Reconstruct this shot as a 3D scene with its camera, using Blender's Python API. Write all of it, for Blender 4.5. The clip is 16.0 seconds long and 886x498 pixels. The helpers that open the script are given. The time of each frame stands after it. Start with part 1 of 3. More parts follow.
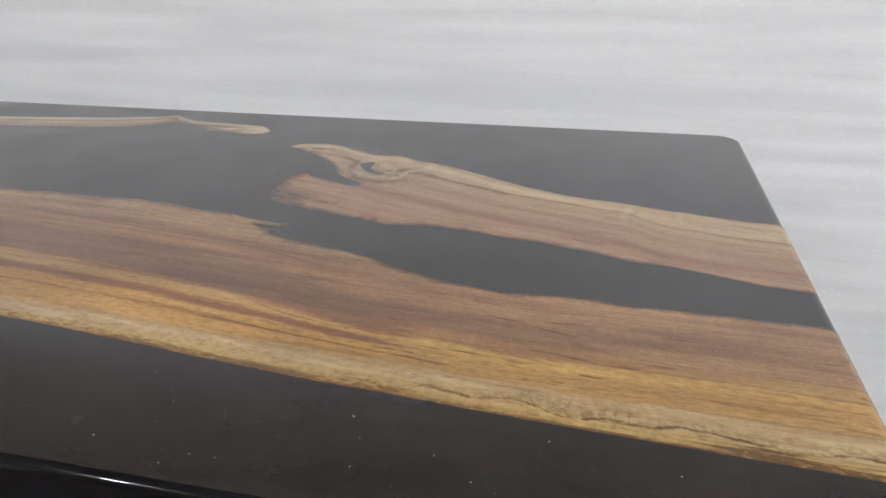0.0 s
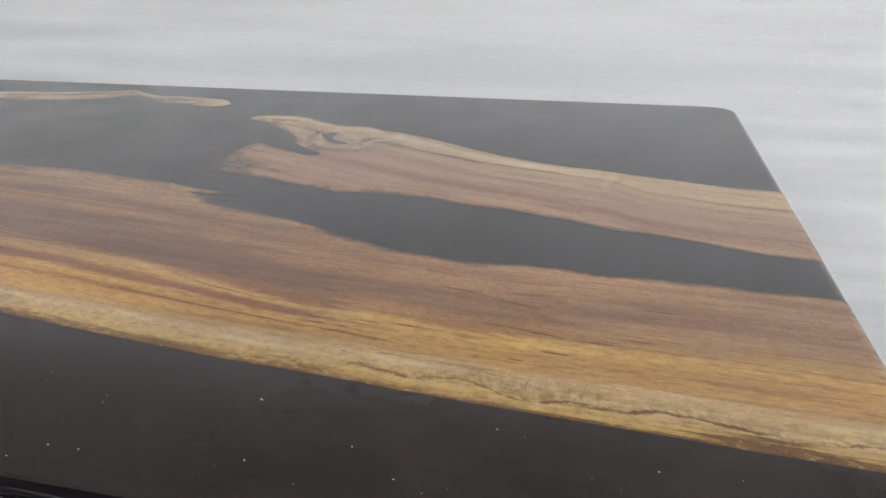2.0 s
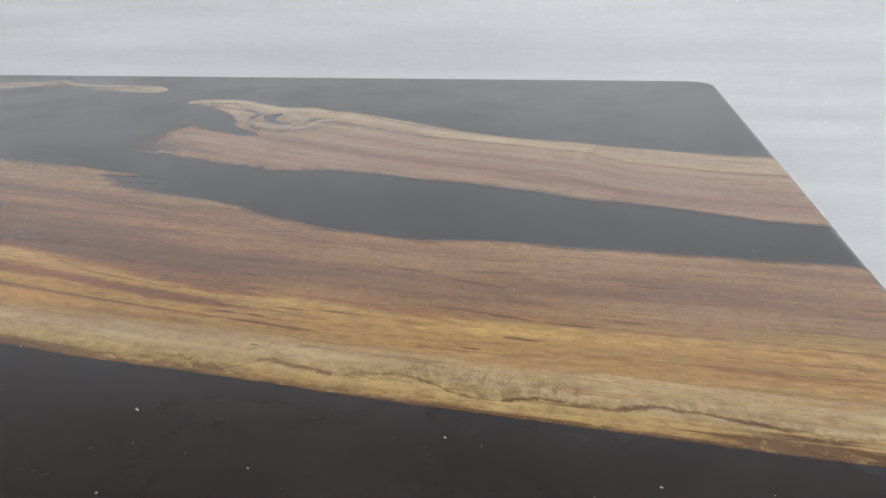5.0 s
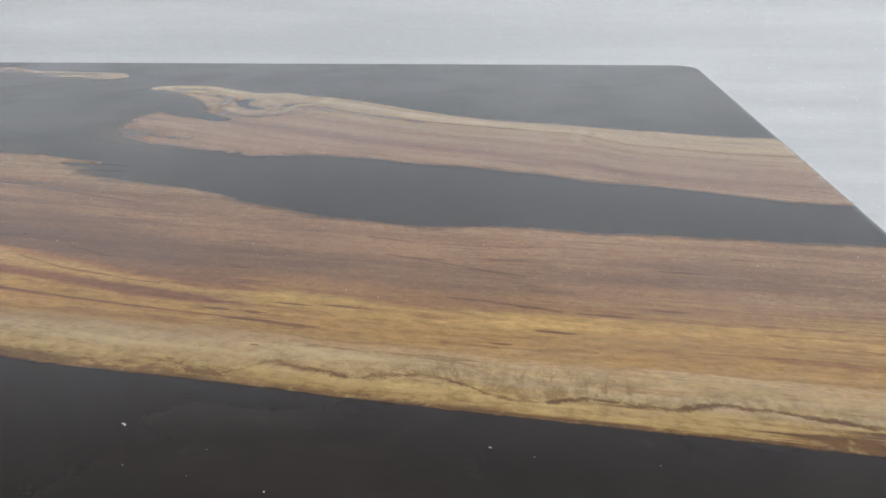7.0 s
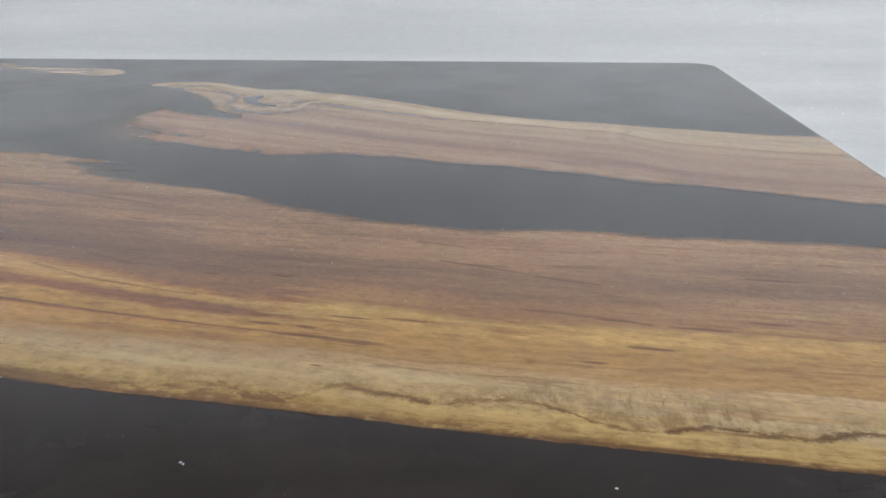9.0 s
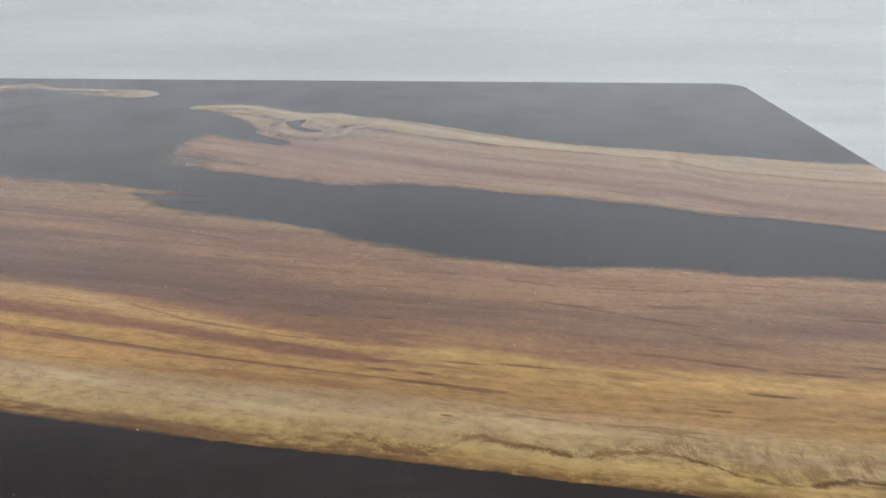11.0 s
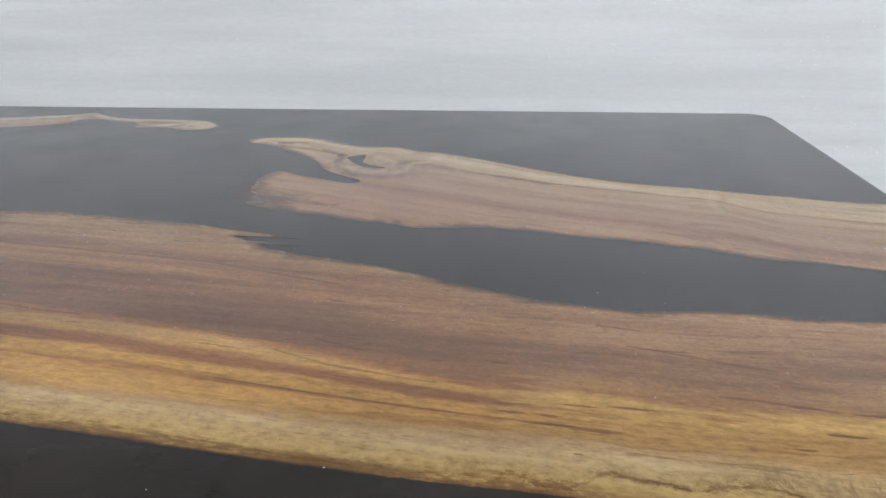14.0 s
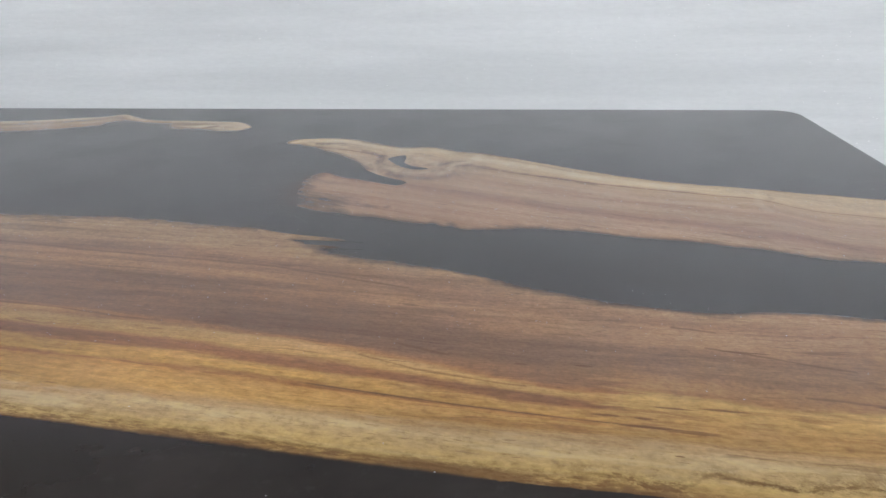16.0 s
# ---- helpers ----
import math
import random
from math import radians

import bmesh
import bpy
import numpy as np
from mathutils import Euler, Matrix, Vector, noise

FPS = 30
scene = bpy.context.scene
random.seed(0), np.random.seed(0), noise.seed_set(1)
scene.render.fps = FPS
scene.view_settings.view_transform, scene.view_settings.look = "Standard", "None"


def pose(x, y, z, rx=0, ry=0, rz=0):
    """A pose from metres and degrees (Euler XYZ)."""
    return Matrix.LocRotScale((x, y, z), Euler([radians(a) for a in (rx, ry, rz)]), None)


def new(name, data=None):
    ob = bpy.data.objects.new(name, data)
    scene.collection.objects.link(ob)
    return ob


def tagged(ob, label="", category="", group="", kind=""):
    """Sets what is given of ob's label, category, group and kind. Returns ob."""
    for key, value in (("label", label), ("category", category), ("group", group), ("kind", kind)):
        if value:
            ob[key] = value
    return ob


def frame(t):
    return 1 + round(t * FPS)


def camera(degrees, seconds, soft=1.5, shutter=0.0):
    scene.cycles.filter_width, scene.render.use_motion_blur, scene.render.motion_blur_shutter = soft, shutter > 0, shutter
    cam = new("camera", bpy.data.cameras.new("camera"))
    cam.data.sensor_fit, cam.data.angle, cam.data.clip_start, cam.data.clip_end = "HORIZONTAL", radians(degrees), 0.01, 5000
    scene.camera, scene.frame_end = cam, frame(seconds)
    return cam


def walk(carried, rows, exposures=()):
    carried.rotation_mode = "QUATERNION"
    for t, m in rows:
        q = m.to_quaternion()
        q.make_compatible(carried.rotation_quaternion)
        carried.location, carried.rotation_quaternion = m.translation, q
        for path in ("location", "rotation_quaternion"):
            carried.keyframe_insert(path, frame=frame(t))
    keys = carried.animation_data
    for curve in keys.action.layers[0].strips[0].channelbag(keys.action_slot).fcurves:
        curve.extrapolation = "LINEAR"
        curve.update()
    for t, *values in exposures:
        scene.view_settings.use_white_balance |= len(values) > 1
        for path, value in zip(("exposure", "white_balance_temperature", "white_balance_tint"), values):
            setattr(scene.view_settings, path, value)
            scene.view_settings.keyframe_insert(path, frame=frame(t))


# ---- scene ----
cam = camera(61.94, 16.0, soft=1.5)
ROWS = [
    (0.0, -0.1125, -0.7908, 0.9323, 13.86, -22.36, -0.40),
    (0.5, -0.1067, -0.7781, 0.9205, 13.85, -22.38, -0.41),
    (1.0, -0.1036, -0.7658, 0.9144, 13.78, -22.37, -0.39),
    (1.5, -0.1017, -0.7534, 0.9030, 13.76, -22.35, -0.38),
    (2.0, -0.0995, -0.7416, 0.8935, 13.79, -22.33, -0.44),
    (2.5, -0.1004, -0.7285, 0.8844, 13.80, -22.33, -0.44),
    (3.0, -0.0977, -0.7159, 0.8740, 13.86, -22.34, -0.51),
    (3.5, -0.0987, -0.7045, 0.8711, 13.71, -22.10, -0.69),
    (4.0, -0.1005, -0.7007, 0.8693, 13.49, -21.83, -0.98),
    (4.5, -0.0976, -0.6967, 0.8639, 12.73, -21.67, -1.22),
    (7.0, -0.1201, -0.6737, 0.8470, 8.54, -22.17, -1.00),
    (7.5, -0.1252, -0.6700, 0.8461, 8.16, -22.22, -0.88),
    (8.0, -0.1297, -0.6679, 0.8430, 7.83, -22.26, -0.91),
    (8.5, -0.1388, -0.6613, 0.8413, 7.43, -22.17, -0.69),
    (9.0, -0.1475, -0.6563, 0.8403, 7.01, -22.06, -0.60),
    (9.5, -0.1595, -0.6509, 0.8424, 6.74, -21.79, -0.60),
    (10.0, -0.1659, -0.6533, 0.8452, 6.56, -21.67, -0.58),
    (12.5, -0.1984, -0.6679, 0.8651, 6.61, -21.30, -0.70),
    (13.0, -0.2022, -0.6746, 0.8710, 6.64, -21.28, -0.74),
    (13.5, -0.2086, -0.6841, 0.8763, 6.48, -21.34, -0.68),
    (14.0, -0.2139, -0.6879, 0.8818, 6.44, -21.42, -0.66),
    (14.5, -0.2187, -0.6927, 0.8822, 6.32, -21.52, -0.72),
    (15.0, -0.2269, -0.6917, 0.8821, 6.41, -21.50, -0.81),
    (15.5, -0.2346, -0.6945, 0.8861, 6.34, -21.62, -0.95),
    (16.0, -0.2443, -0.6939, 0.8883, 6.27, -21.94, -1.09),
]
walk(cam, [(t, pose(x, y, z) @ pose(0, 0, 0, 0, 0, yaw) @ pose(0, 0, 0, 90 + pitch) @ pose(0, 0, 0, 0, 0, roll)) for t, x, y, z, yaw, pitch, roll in ROWS],
     exposures=[(0.0, -0.08, 6470, 10), (2.5, -0.07, 6440, 10), (7.0, -0.09, 6160, 8), (10.0, -0.12, 6160, 8), (12.5, -0.07, 6160, 8), (16.0, -0.06, 6160, 8)])

# ---- light and exposure ----
world = bpy.data.worlds.new("world")
scene.world = world
world.use_nodes = True
sky = world.node_tree.nodes.new("ShaderNodeTexSky")
sky.sky_type, sky.sun_disc, sky.sun_elevation, sky.sun_rotation = "NISHITA", False, radians(50), radians(200)
world.node_tree.links.new(sky.outputs[0], world.node_tree.nodes["Background"].inputs[0])
world.node_tree.nodes["Background"].inputs[1].default_value = 0.08
scene.view_settings.exposure = 0.0

TOP = 0.75            # height of the tabletop
LONG, THICK = 1.5, 0.042
EAST, NORTH, SOUTH = 0.0045, 0.0045, -0.606   # the outermost lines of the tabletop
ROUND = 0.006         # rounding of the upper edge
WALL_Y = 0.185        # face of the foam behind the table


# ---- materials ----
class Nodes:
    """Short hand for a node material."""

    def __init__(self, name):
        self.mat = bpy.data.materials.new(name)
        self.mat.use_nodes = True
        self.tree = self.mat.node_tree
        self.bsdf = self.tree.nodes["Principled BSDF"]

    def put(self, socket, value):
        if isinstance(value, bpy.types.NodeSocket):
            self.tree.links.new(value, socket)
        elif value is not None:
            if hasattr(socket.default_value, "__len__") and len(socket.default_value) == 4 and len(value) == 3:
                value = (*value, 1.0)
            socket.default_value = value

    def set(self, **values):
        names = dict(base="Base Color", rough="Roughness", metal="Metallic", normal="Normal", coat="Coat Weight", coat_rough="Coat Roughness", spec="Specular IOR Level", ior="IOR", sss="Subsurface Weight", glow="Emission Color", glow_strength="Emission Strength", coat_normal="Coat Normal", trans="Transmission Weight", dust="Sheen Weight", tint="Specular Tint", haze_rough="Sheen Roughness", haze_tint="Sheen Tint")
        for key, value in values.items():
            self.put(self.bsdf.inputs[names[key]], value)
        return self

    def math(self, op, a, b=None, c=None, clamp=False):
        n = self.tree.nodes.new("ShaderNodeMath")
        n.operation, n.use_clamp = op, clamp
        for socket, value in zip(n.inputs, (a, b, c)):
            self.put(socket, value)
        return n.outputs[0]

    def vec(self, x, y, z=0.0):
        n = self.tree.nodes.new("ShaderNodeCombineXYZ")
        for socket, value in zip(n.inputs, (x, y, z)):
            self.put(socket, value)
        return n.outputs[0]

    def split(self, v):
        n = self.tree.nodes.new("ShaderNodeSeparateXYZ")
        self.put(n.inputs[0], v)
        return n.outputs[0], n.outputs[1], n.outputs[2]

    def coords(self, which="Object"):
        return self.tree.nodes.new("ShaderNodeTexCoord").outputs[which]

    def uv(self, name):
        n = self.tree.nodes.new("ShaderNodeUVMap")
        n.uv_map = name
        return n.outputs[0]

    def noise(self, v, scale=1.0, detail=2.0, rough=0.5, distort=0.0):
        n = self.tree.nodes.new("ShaderNodeTexNoise")
        self.put(n.inputs["Vector"], v)
        n.inputs["Scale"].default_value, n.inputs["Detail"].default_value = scale, detail
        n.inputs["Roughness"].default_value, n.inputs["Distortion"].default_value = rough, distort
        return n.outputs[0]

    def cells(self, v, scale):
        n = self.tree.nodes.new("ShaderNodeTexVoronoi")
        self.put(n.inputs["Vector"], v)
        n.inputs["Scale"].default_value = scale
        return n.outputs["Distance"], n.outputs["Color"]

    def ramp(self, value, stops, ease="LINEAR"):
        n = self.tree.nodes.new("ShaderNodeValToRGB")
        n.color_ramp.interpolation = ease
        el = n.color_ramp.elements
        while len(el) < len(stops):
            el.new(0.5)
        for e, (at, colour) in zip(el, stops):
            e.position, e.color = at, (*colour, 1.0)
        self.put(n.inputs[0], value)
        return n.outputs[0]

    def span(self, value, a, b, c=0.0, d=1.0, smooth=True):
        n = self.tree.nodes.new("ShaderNodeMapRange")
        n.interpolation_type = "SMOOTHSTEP" if smooth else "LINEAR"
        for socket, v in zip(n.inputs, (value, a, b, c, d)):
            self.put(socket, v)
        return n.outputs[0]

    def mix(self, fac, a, b, kind="MIX"):
        n = self.tree.nodes.new("ShaderNodeMix")
        n.data_type, n.blend_type = "RGBA", kind
        for k, v in ((0, fac), (6, a), (7, b)):
            self.put(n.inputs[k], v)
        return n.outputs[2]

    def oiled(self, colour, value=1.0):
        """The warm tone that the lacquer gives to the wood."""
        return self.mix(1.0, colour, (1.045 * value, 0.99 * value, 0.965 * value), "MULTIPLY")

    def stroke(self, x, y, places, sway=None):
        """How far a point lies from the line through the places."""
        near = None
        for (ax, ay), (bx, by) in zip(places, places[1:]):
            ex, ey = bx - ax, by - ay
            px, py = self.math("SUBTRACT", x, ax), self.math("SUBTRACT", y, ay)
            k = self.math("DIVIDE", self.math("ADD", self.math("MULTIPLY", px, ex), self.math("MULTIPLY", py, ey)), ex * ex + ey * ey, clamp=True)
            qx, qy = self.math("SUBTRACT", px, self.math("MULTIPLY", k, ex)), self.math("SUBTRACT", py, self.math("MULTIPLY", k, ey))
            far = self.math("SQRT", self.math("ADD", self.math("POWER", qx, 2.0), self.math("POWER", qy, 2.0)))
            near = far if near is None else self.math("MINIMUM", near, far)
        return near if sway is None else self.math("ADD", near, sway)

    def bump(self, height, strength=0.2, distance=0.001, normal=None):
        n = self.tree.nodes.new("ShaderNodeBump")
        n.inputs["Strength"].default_value, n.inputs["Distance"].default_value = strength, distance
        self.put(n.inputs["Height"], height)
        self.put(n.inputs["Normal"], normal)
        return n.outputs[0]


def scaled(stops, full):
    return [(d / full, colour) for d, colour in stops]


def satin(m, strength=0.10, size=800, haze=0.033, ior=1.49):
    """The sprayed satin lacquer: fine orange peel and faint smears."""
    p = m.coords("Object")
    peel = m.noise(p, size, 1, 0.5)
    slow = m.noise(p, 14, 3, 0.6)
    # bluish specular tint and sheen (dust) imitate the cool haze of low-angle reflection
    m.set(tint=(0.87, 0.87, 1.0))
    m.set(dust=haze, haze_rough=0.4, haze_tint=(0.80, 0.78, 0.98), rough=m.span(slow, 0.3, 0.7, 0.17, 0.24), ior=ior)
    if strength:
        m.set(normal=m.bump(peel, strength, 0.00015))


def resin_material():
    m = Nodes("dark_resin")
    p = m.coords("Object")
    cloud = m.noise(m.vec(*[m.math("MULTIPLY", a, k) for a, k in zip(m.split(p), (16.0, 26.0, 16.0))]), 1.0, 4, 0.6, 0.4)
    base = m.ramp(cloud, [(0.25, (0.0205, 0.0168, 0.0152)), (0.5, (0.0268, 0.0216, 0.0192)), (0.75, (0.0345, 0.0276, 0.0236))], "EASE")
    smudge = m.noise(p, 95, 4, 0.7)
    base = m.mix(m.span(smudge, 0.55, 0.76, 0.0, 0.22), base, (0.060, 0.055, 0.053))
    satin(m.set(base=base), 0.0)
    return m.mat


def edge_material():
    m = Nodes("polished_resin_edge")
    p = m.coords("Object")
    # base darker than the top's resin, standing in for dim reflections on the side
    m.set(base=m.ramp(m.noise(p, 30, 4), [(0.3, (0.0030, 0.0026, 0.0034)), (0.7, (0.005, 0.0042, 0.0052))]),
          rough=m.span(m.noise(p, 60, 3), 0.3, 0.7, 0.012, 0.03), ior=1.38,
          normal=m.bump(m.noise(p, 90, 2), 0.02, 0.002))
    return m.mat


def grain(m, u, d, colour, streak=1.0):
    """Patches, soft streaks, thin dark lines, fibres, pores and faint cross figure over a banded colour."""
    def at(a, b, c, detail=3, rough=0.6):
        return m.noise(m.vec(m.math("MULTIPLY", u, a), m.math("MULTIPLY", d, b), c), 1.0, detail, rough)

    def times(colour, value, low, high):
        k = streak
        return m.mix(1.0, colour, m.ramp(value, [(0.30, tuple(1 + k * c for c in low)), (0.5, (1, 1, 1)), (0.70, tuple(1 + k * c for c in high))]), "MULTIPLY")

    colour = times(colour, at(6.0, 34.0, 5.0, 3), (-0.20, -0.23, -0.23), (0.13, 0.13, 0.11))
    colour = times(colour, at(4.5, 95.0, 21.0, 4, 0.62), (-0.27, -0.30, -0.33), (0.17, 0.17, 0.14))
    colour = times(colour, at(16.0, 120.0, 51.0, 4, 0.65), (-0.16, -0.18, -0.20), (0.12, 0.12, 0.10))
    colour = times(colour, at(40.0, 620.0, 3.0, 3), (-0.09, -0.10, -0.12), (0.07, 0.07, 0.07))
    colour = times(colour, at(190.0, 300.0, 1.0, 4), (-0.13, -0.14, -0.16), (0.12, 0.12, 0.11))
    colour = times(colour, at(620.0, 900.0, 33.0, 3, 0.6), (-0.16, -0.18, -0.20), (0.14, 0.13, 0.12))
    colour = times(colour, at(230.0, 1500.0, 37.0, 3, 0.6), (-0.14, -0.16, -0.18), (0.12, 0.12, 0.10))
    ridge = m.math("ABSOLUTE", m.math("SUBTRACT", at(2.4, 70.0, 11.0, 3), 0.5))
    line = m.math("MULTIPLY", m.span(ridge, 0.001, 0.010, 1.0, 0.0), m.span(at(11.0, 40.0, 13.0, 2), 0.50, 0.62))
    colour = m.mix(m.math("MULTIPLY", line, 0.55 * streak), colour, (0.115, 0.050, 0.016))
    pore = m.math("MULTIPLY", m.span(at(30.0, 420.0, 9.0, 2), 0.64, 0.72), 0.5)
    return m.mix(pore, colour, (0.100, 0.048, 0.024))


def warped(m, u, v, amount=0.009):
    slow = m.noise(m.vec(m.math("MULTIPLY", u, 5.0), m.math("MULTIPLY", v, 22.0)), 1.0, 2, 0.5)
    quick = m.noise(m.vec(m.math("MULTIPLY", u, 26.0), m.math("MULTIPLY", v, 150.0), 4.0), 1.0, 3, 0.55)
    d = m.math("ADD", v, m.math("MULTIPLY", m.math("SUBTRACT", slow, 0.5), amount))
    return m.math("ADD", d, m.math("MULTIPLY", m.math("SUBTRACT", quick, 0.5), 0.0055))


def soaked(m, u, v, colour, low, high):
    """Where the wood thins out, the resin has soaked into it: low and high are the widths in metres at its two edges."""
    a, b, _ = m.split(m.uv("rim"))
    n = m.noise(m.vec(m.math("MULTIPLY", u, 70.0), m.math("MULTIPLY", v, 260.0), 2.5), 1.0, 4, 0.6)
    slow = m.noise(m.vec(m.math("MULTIPLY", u, 18.0), m.math("MULTIPLY", v, 30.0), 7.5), 1.0, 2, 0.5)
    tight = m.span(u, -0.32, -0.20, 1.0, 0.4)
    slow = m.math("MULTIPLY", m.span(slow, 0.3, 0.7, 0.35, 1.6, False), tight)
    reach = m.math("MULTIPLY", m.span(n, 0.25, 0.75, 0.4, 1.0, False), slow)
    one = m.span(m.math("DIVIDE", a, low), 0.0, m.math("ADD", reach, 0.04), 1.0, 0.0)
    two = m.span(m.math("DIVIDE", b, high), 0.0, m.math("ADD", reach, 0.04), 1.0, 0.0)
    return m.mix(m.math("MAXIMUM", one, two), colour, (0.0270, 0.0218, 0.0194))


def plank_material():
    """Bands that run with the live edge: cambium, cream sapwood, gold, then brown heartwood."""
    m = Nodes("plank_wood")
    u, v, _ = m.split(m.uv("grain"))
    away, _, _ = m.split(m.uv("crack"))
    d = warped(m, u, v, 0.0055)
    rim = [(0.0, (0.15, 0.085, 0.036)), (0.003, (0.40, 0.275, 0.120)), (0.007, (0.53, 0.395, 0.178)), (0.013, (0.47, 0.350, 0.195)), (0.019, (0.49, 0.375, 0.235)), (0.0240, (0.43, 0.285, 0.145))]
    left = rim + [(0.028, (0.459, 0.285, 0.112)), (0.036, (0.438, 0.260, 0.101)), (0.0395, (0.398, 0.218, 0.080)), (0.041, (0.241, 0.116, 0.046)), (0.0435, (0.444, 0.266, 0.092)), (0.048, (0.427, 0.246, 0.095)), (0.0505, (0.225, 0.108, 0.049)), (0.0555, (0.221, 0.108, 0.052)), (0.059, (0.427, 0.254, 0.102)), (0.066, (0.437, 0.261, 0.109)), (0.0695, (0.327, 0.165, 0.067)), (0.0725, (0.221, 0.113, 0.056)), (0.085, (0.194, 0.099, 0.051)), (0.100, (0.221, 0.113, 0.056)), (0.118, (0.301, 0.158, 0.074)), (0.135, (0.250, 0.131, 0.065)), (0.155, (0.345, 0.208, 0.105)), (0.195, (0.360, 0.222, 0.114))]
    right = rim + [(0.028, (0.427, 0.270, 0.116)), (0.036, (0.403, 0.243, 0.097)), (0.047, (0.441, 0.285, 0.109)), (0.0545, (0.456, 0.300, 0.118)), (0.0585, (0.323, 0.181, 0.083)), (0.072, (0.264, 0.146, 0.074)), (0.084, (0.318, 0.182, 0.089)), (0.097, (0.330, 0.185, 0.091)), (0.12, (0.350, 0.200, 0.102))]
    far = right[:-6] + [(0.0545, (0.446, 0.285, 0.114)), (0.062, (0.359, 0.213, 0.102)), (0.074, (0.318, 0.181, 0.086)), (0.088, (0.300, 0.168, 0.082)), (0.10, (0.335, 0.190, 0.093)), (0.12, (0.350, 0.200, 0.102))]
    full = 0.2
    vl, vr, _ = m.split(m.uv("bands"))
    shift = m.math("SUBTRACT", d, v)
    tongue = m.noise(m.vec(m.math("MULTIPLY", u, 20.0), m.math("MULTIPLY", v, 260.0), 2.0), 1.0, 3, 0.6)
    side = m.span(m.math("ADD", u, m.math("MULTIPLY", m.math("SUBTRACT", tongue, 0.5), 0.09)), m.span(v, 0.055, 0.085, -0.222, -0.330), m.span(v, 0.055, 0.085, -0.205, -0.090))
    # towards the end of the plank gold and brown run into one another
    ragged = m.noise(m.vec(m.math("MULTIPLY", u, 9.0), m.math("MULTIPLY", v, 170.0), 12.0), 1.0, 4, 0.6)
    shift = m.math("ADD", shift, m.math("MULTIPLY", m.math("SUBTRACT", ragged, 0.5), m.span(u, -0.16, -0.09, 0.006, 0.062)))
    def band(coord, stops):
        return m.ramp(m.math("DIVIDE", m.math("ADD", coord, shift), full), scaled(stops, full))
    colour = m.mix(side, band(vl, left), m.mix(m.span(u, -0.15, -0.08), band(vr, right), band(vr, far)))
    # brown dashes in the gold
    dash = m.noise(m.vec(m.math("MULTIPLY", u, 19.0), m.math("MULTIPLY", d, 270.0), 6.5), 1.0, 3, 0.55)
    zone = m.math("MULTIPLY", m.span(d, 0.024, 0.03), m.span(d, m.span(u, -0.14, -0.09, 0.050, 0.068), m.span(u, -0.14, -0.09, 0.043, 0.055)))
    colour = m.mix(m.math("MULTIPLY", m.math("MULTIPLY", zone, m.span(u, -0.30, -0.24, 0.25, 1.0)), m.span(dash, 0.53, 0.63, 0.0, 0.6)), colour, (0.22, 0.108, 0.046))
    rim_zone = m.span(d, 0.024, 0.017, 0.0, 0.65)
    calm = m.math("MULTIPLY", m.math("MULTIPLY", m.span(d, 0.02, 0.03), m.span(d, 0.062, 0.05)), 0.30)
    colour = m.mix(m.math("MAXIMUM", rim_zone, calm), grain(m, u, d, colour, 1.0), colour)
    blotch = m.noise(m.vec(m.math("MULTIPLY", u, 165.0), m.math("MULTIPLY", v, 250.0), 31.0), 1.0, 5, 0.75)
    colour = m.mix(rim_zone, colour, m.mix(1.0, colour, m.ramp(blotch, [(0.33, (0.40, 0.35, 0.28)), (0.5, (1, 1, 1)), (0.68, (1.24, 1.25, 1.28))]), "MULTIPLY"))
    hatch = m.noise(m.vec(m.math("MULTIPLY", u, 160.0), m.math("MULTIPLY", v, 420.0), 41.0), 1.0, 3, 0.6)
    gold_zone = m.math("MULTIPLY", m.span(d, 0.02, 0.03), m.span(d, 0.062, 0.05))
    colour = m.mix(gold_zone, colour, m.mix(1.0, colour, m.ramp(hatch, [(0.30, (0.76, 0.72, 0.66)), (0.5, (1, 1, 1)), (0.70, (1.18, 1.20, 1.20))]), "MULTIPLY"))
    # the one long fissure in the gold
    gap = m.math("ABSOLUTE", m.math("SUBTRACT", m.math("ADD", vl, m.math("MULTIPLY", shift, 0.25)), 0.041))
    gap = m.math("MULTIPLY", m.span(gap, 0.0008, 0.0001), m.span(m.noise(m.vec(m.math("MULTIPLY", u, 32.0), 8.0, 0.0), 1.0, 3), 0.36, 0.52))
    colour = m.mix(m.math("MULTIPLY", m.math("MULTIPLY", gap, m.span(u, -0.36, -0.32)), m.span(u, -0.17, -0.20, 0.0, 0.75)), colour, (0.075, 0.04, 0.022))
    # grey flecks in the sapwood
    fleck = m.noise(m.vec(m.math("MULTIPLY", u, 120.0), m.math("MULTIPLY", v, 230.0), 6.0), 1.0, 4, 0.7)
    zone = m.math("MULTIPLY", m.span(d, 0.004, 0.011), m.span(d, 0.027, 0.018))
    colour = m.mix(m.math("MULTIPLY", zone, m.span(fleck, 0.52, 0.70, 0.0, 0.5)), colour, (0.36, 0.268, 0.175))
    pale = m.noise(m.vec(m.math("MULTIPLY", u, 24.0), m.math("MULTIPLY", v, 120.0), 16.0), 1.0, 3, 0.6)
    colour = m.mix(m.math("MULTIPLY", zone, m.span(pale, 0.47, 0.64, 0.0, 0.5)), colour, (0.61, 0.51, 0.35))
    # mottled brown along the live edge, and the crack that wanders beside it
    mould = m.noise(m.vec(m.math("MULTIPLY", u, 105.0), m.math("MULTIPLY", v, 400.0), 8.0), 1.0, 4, 0.7)
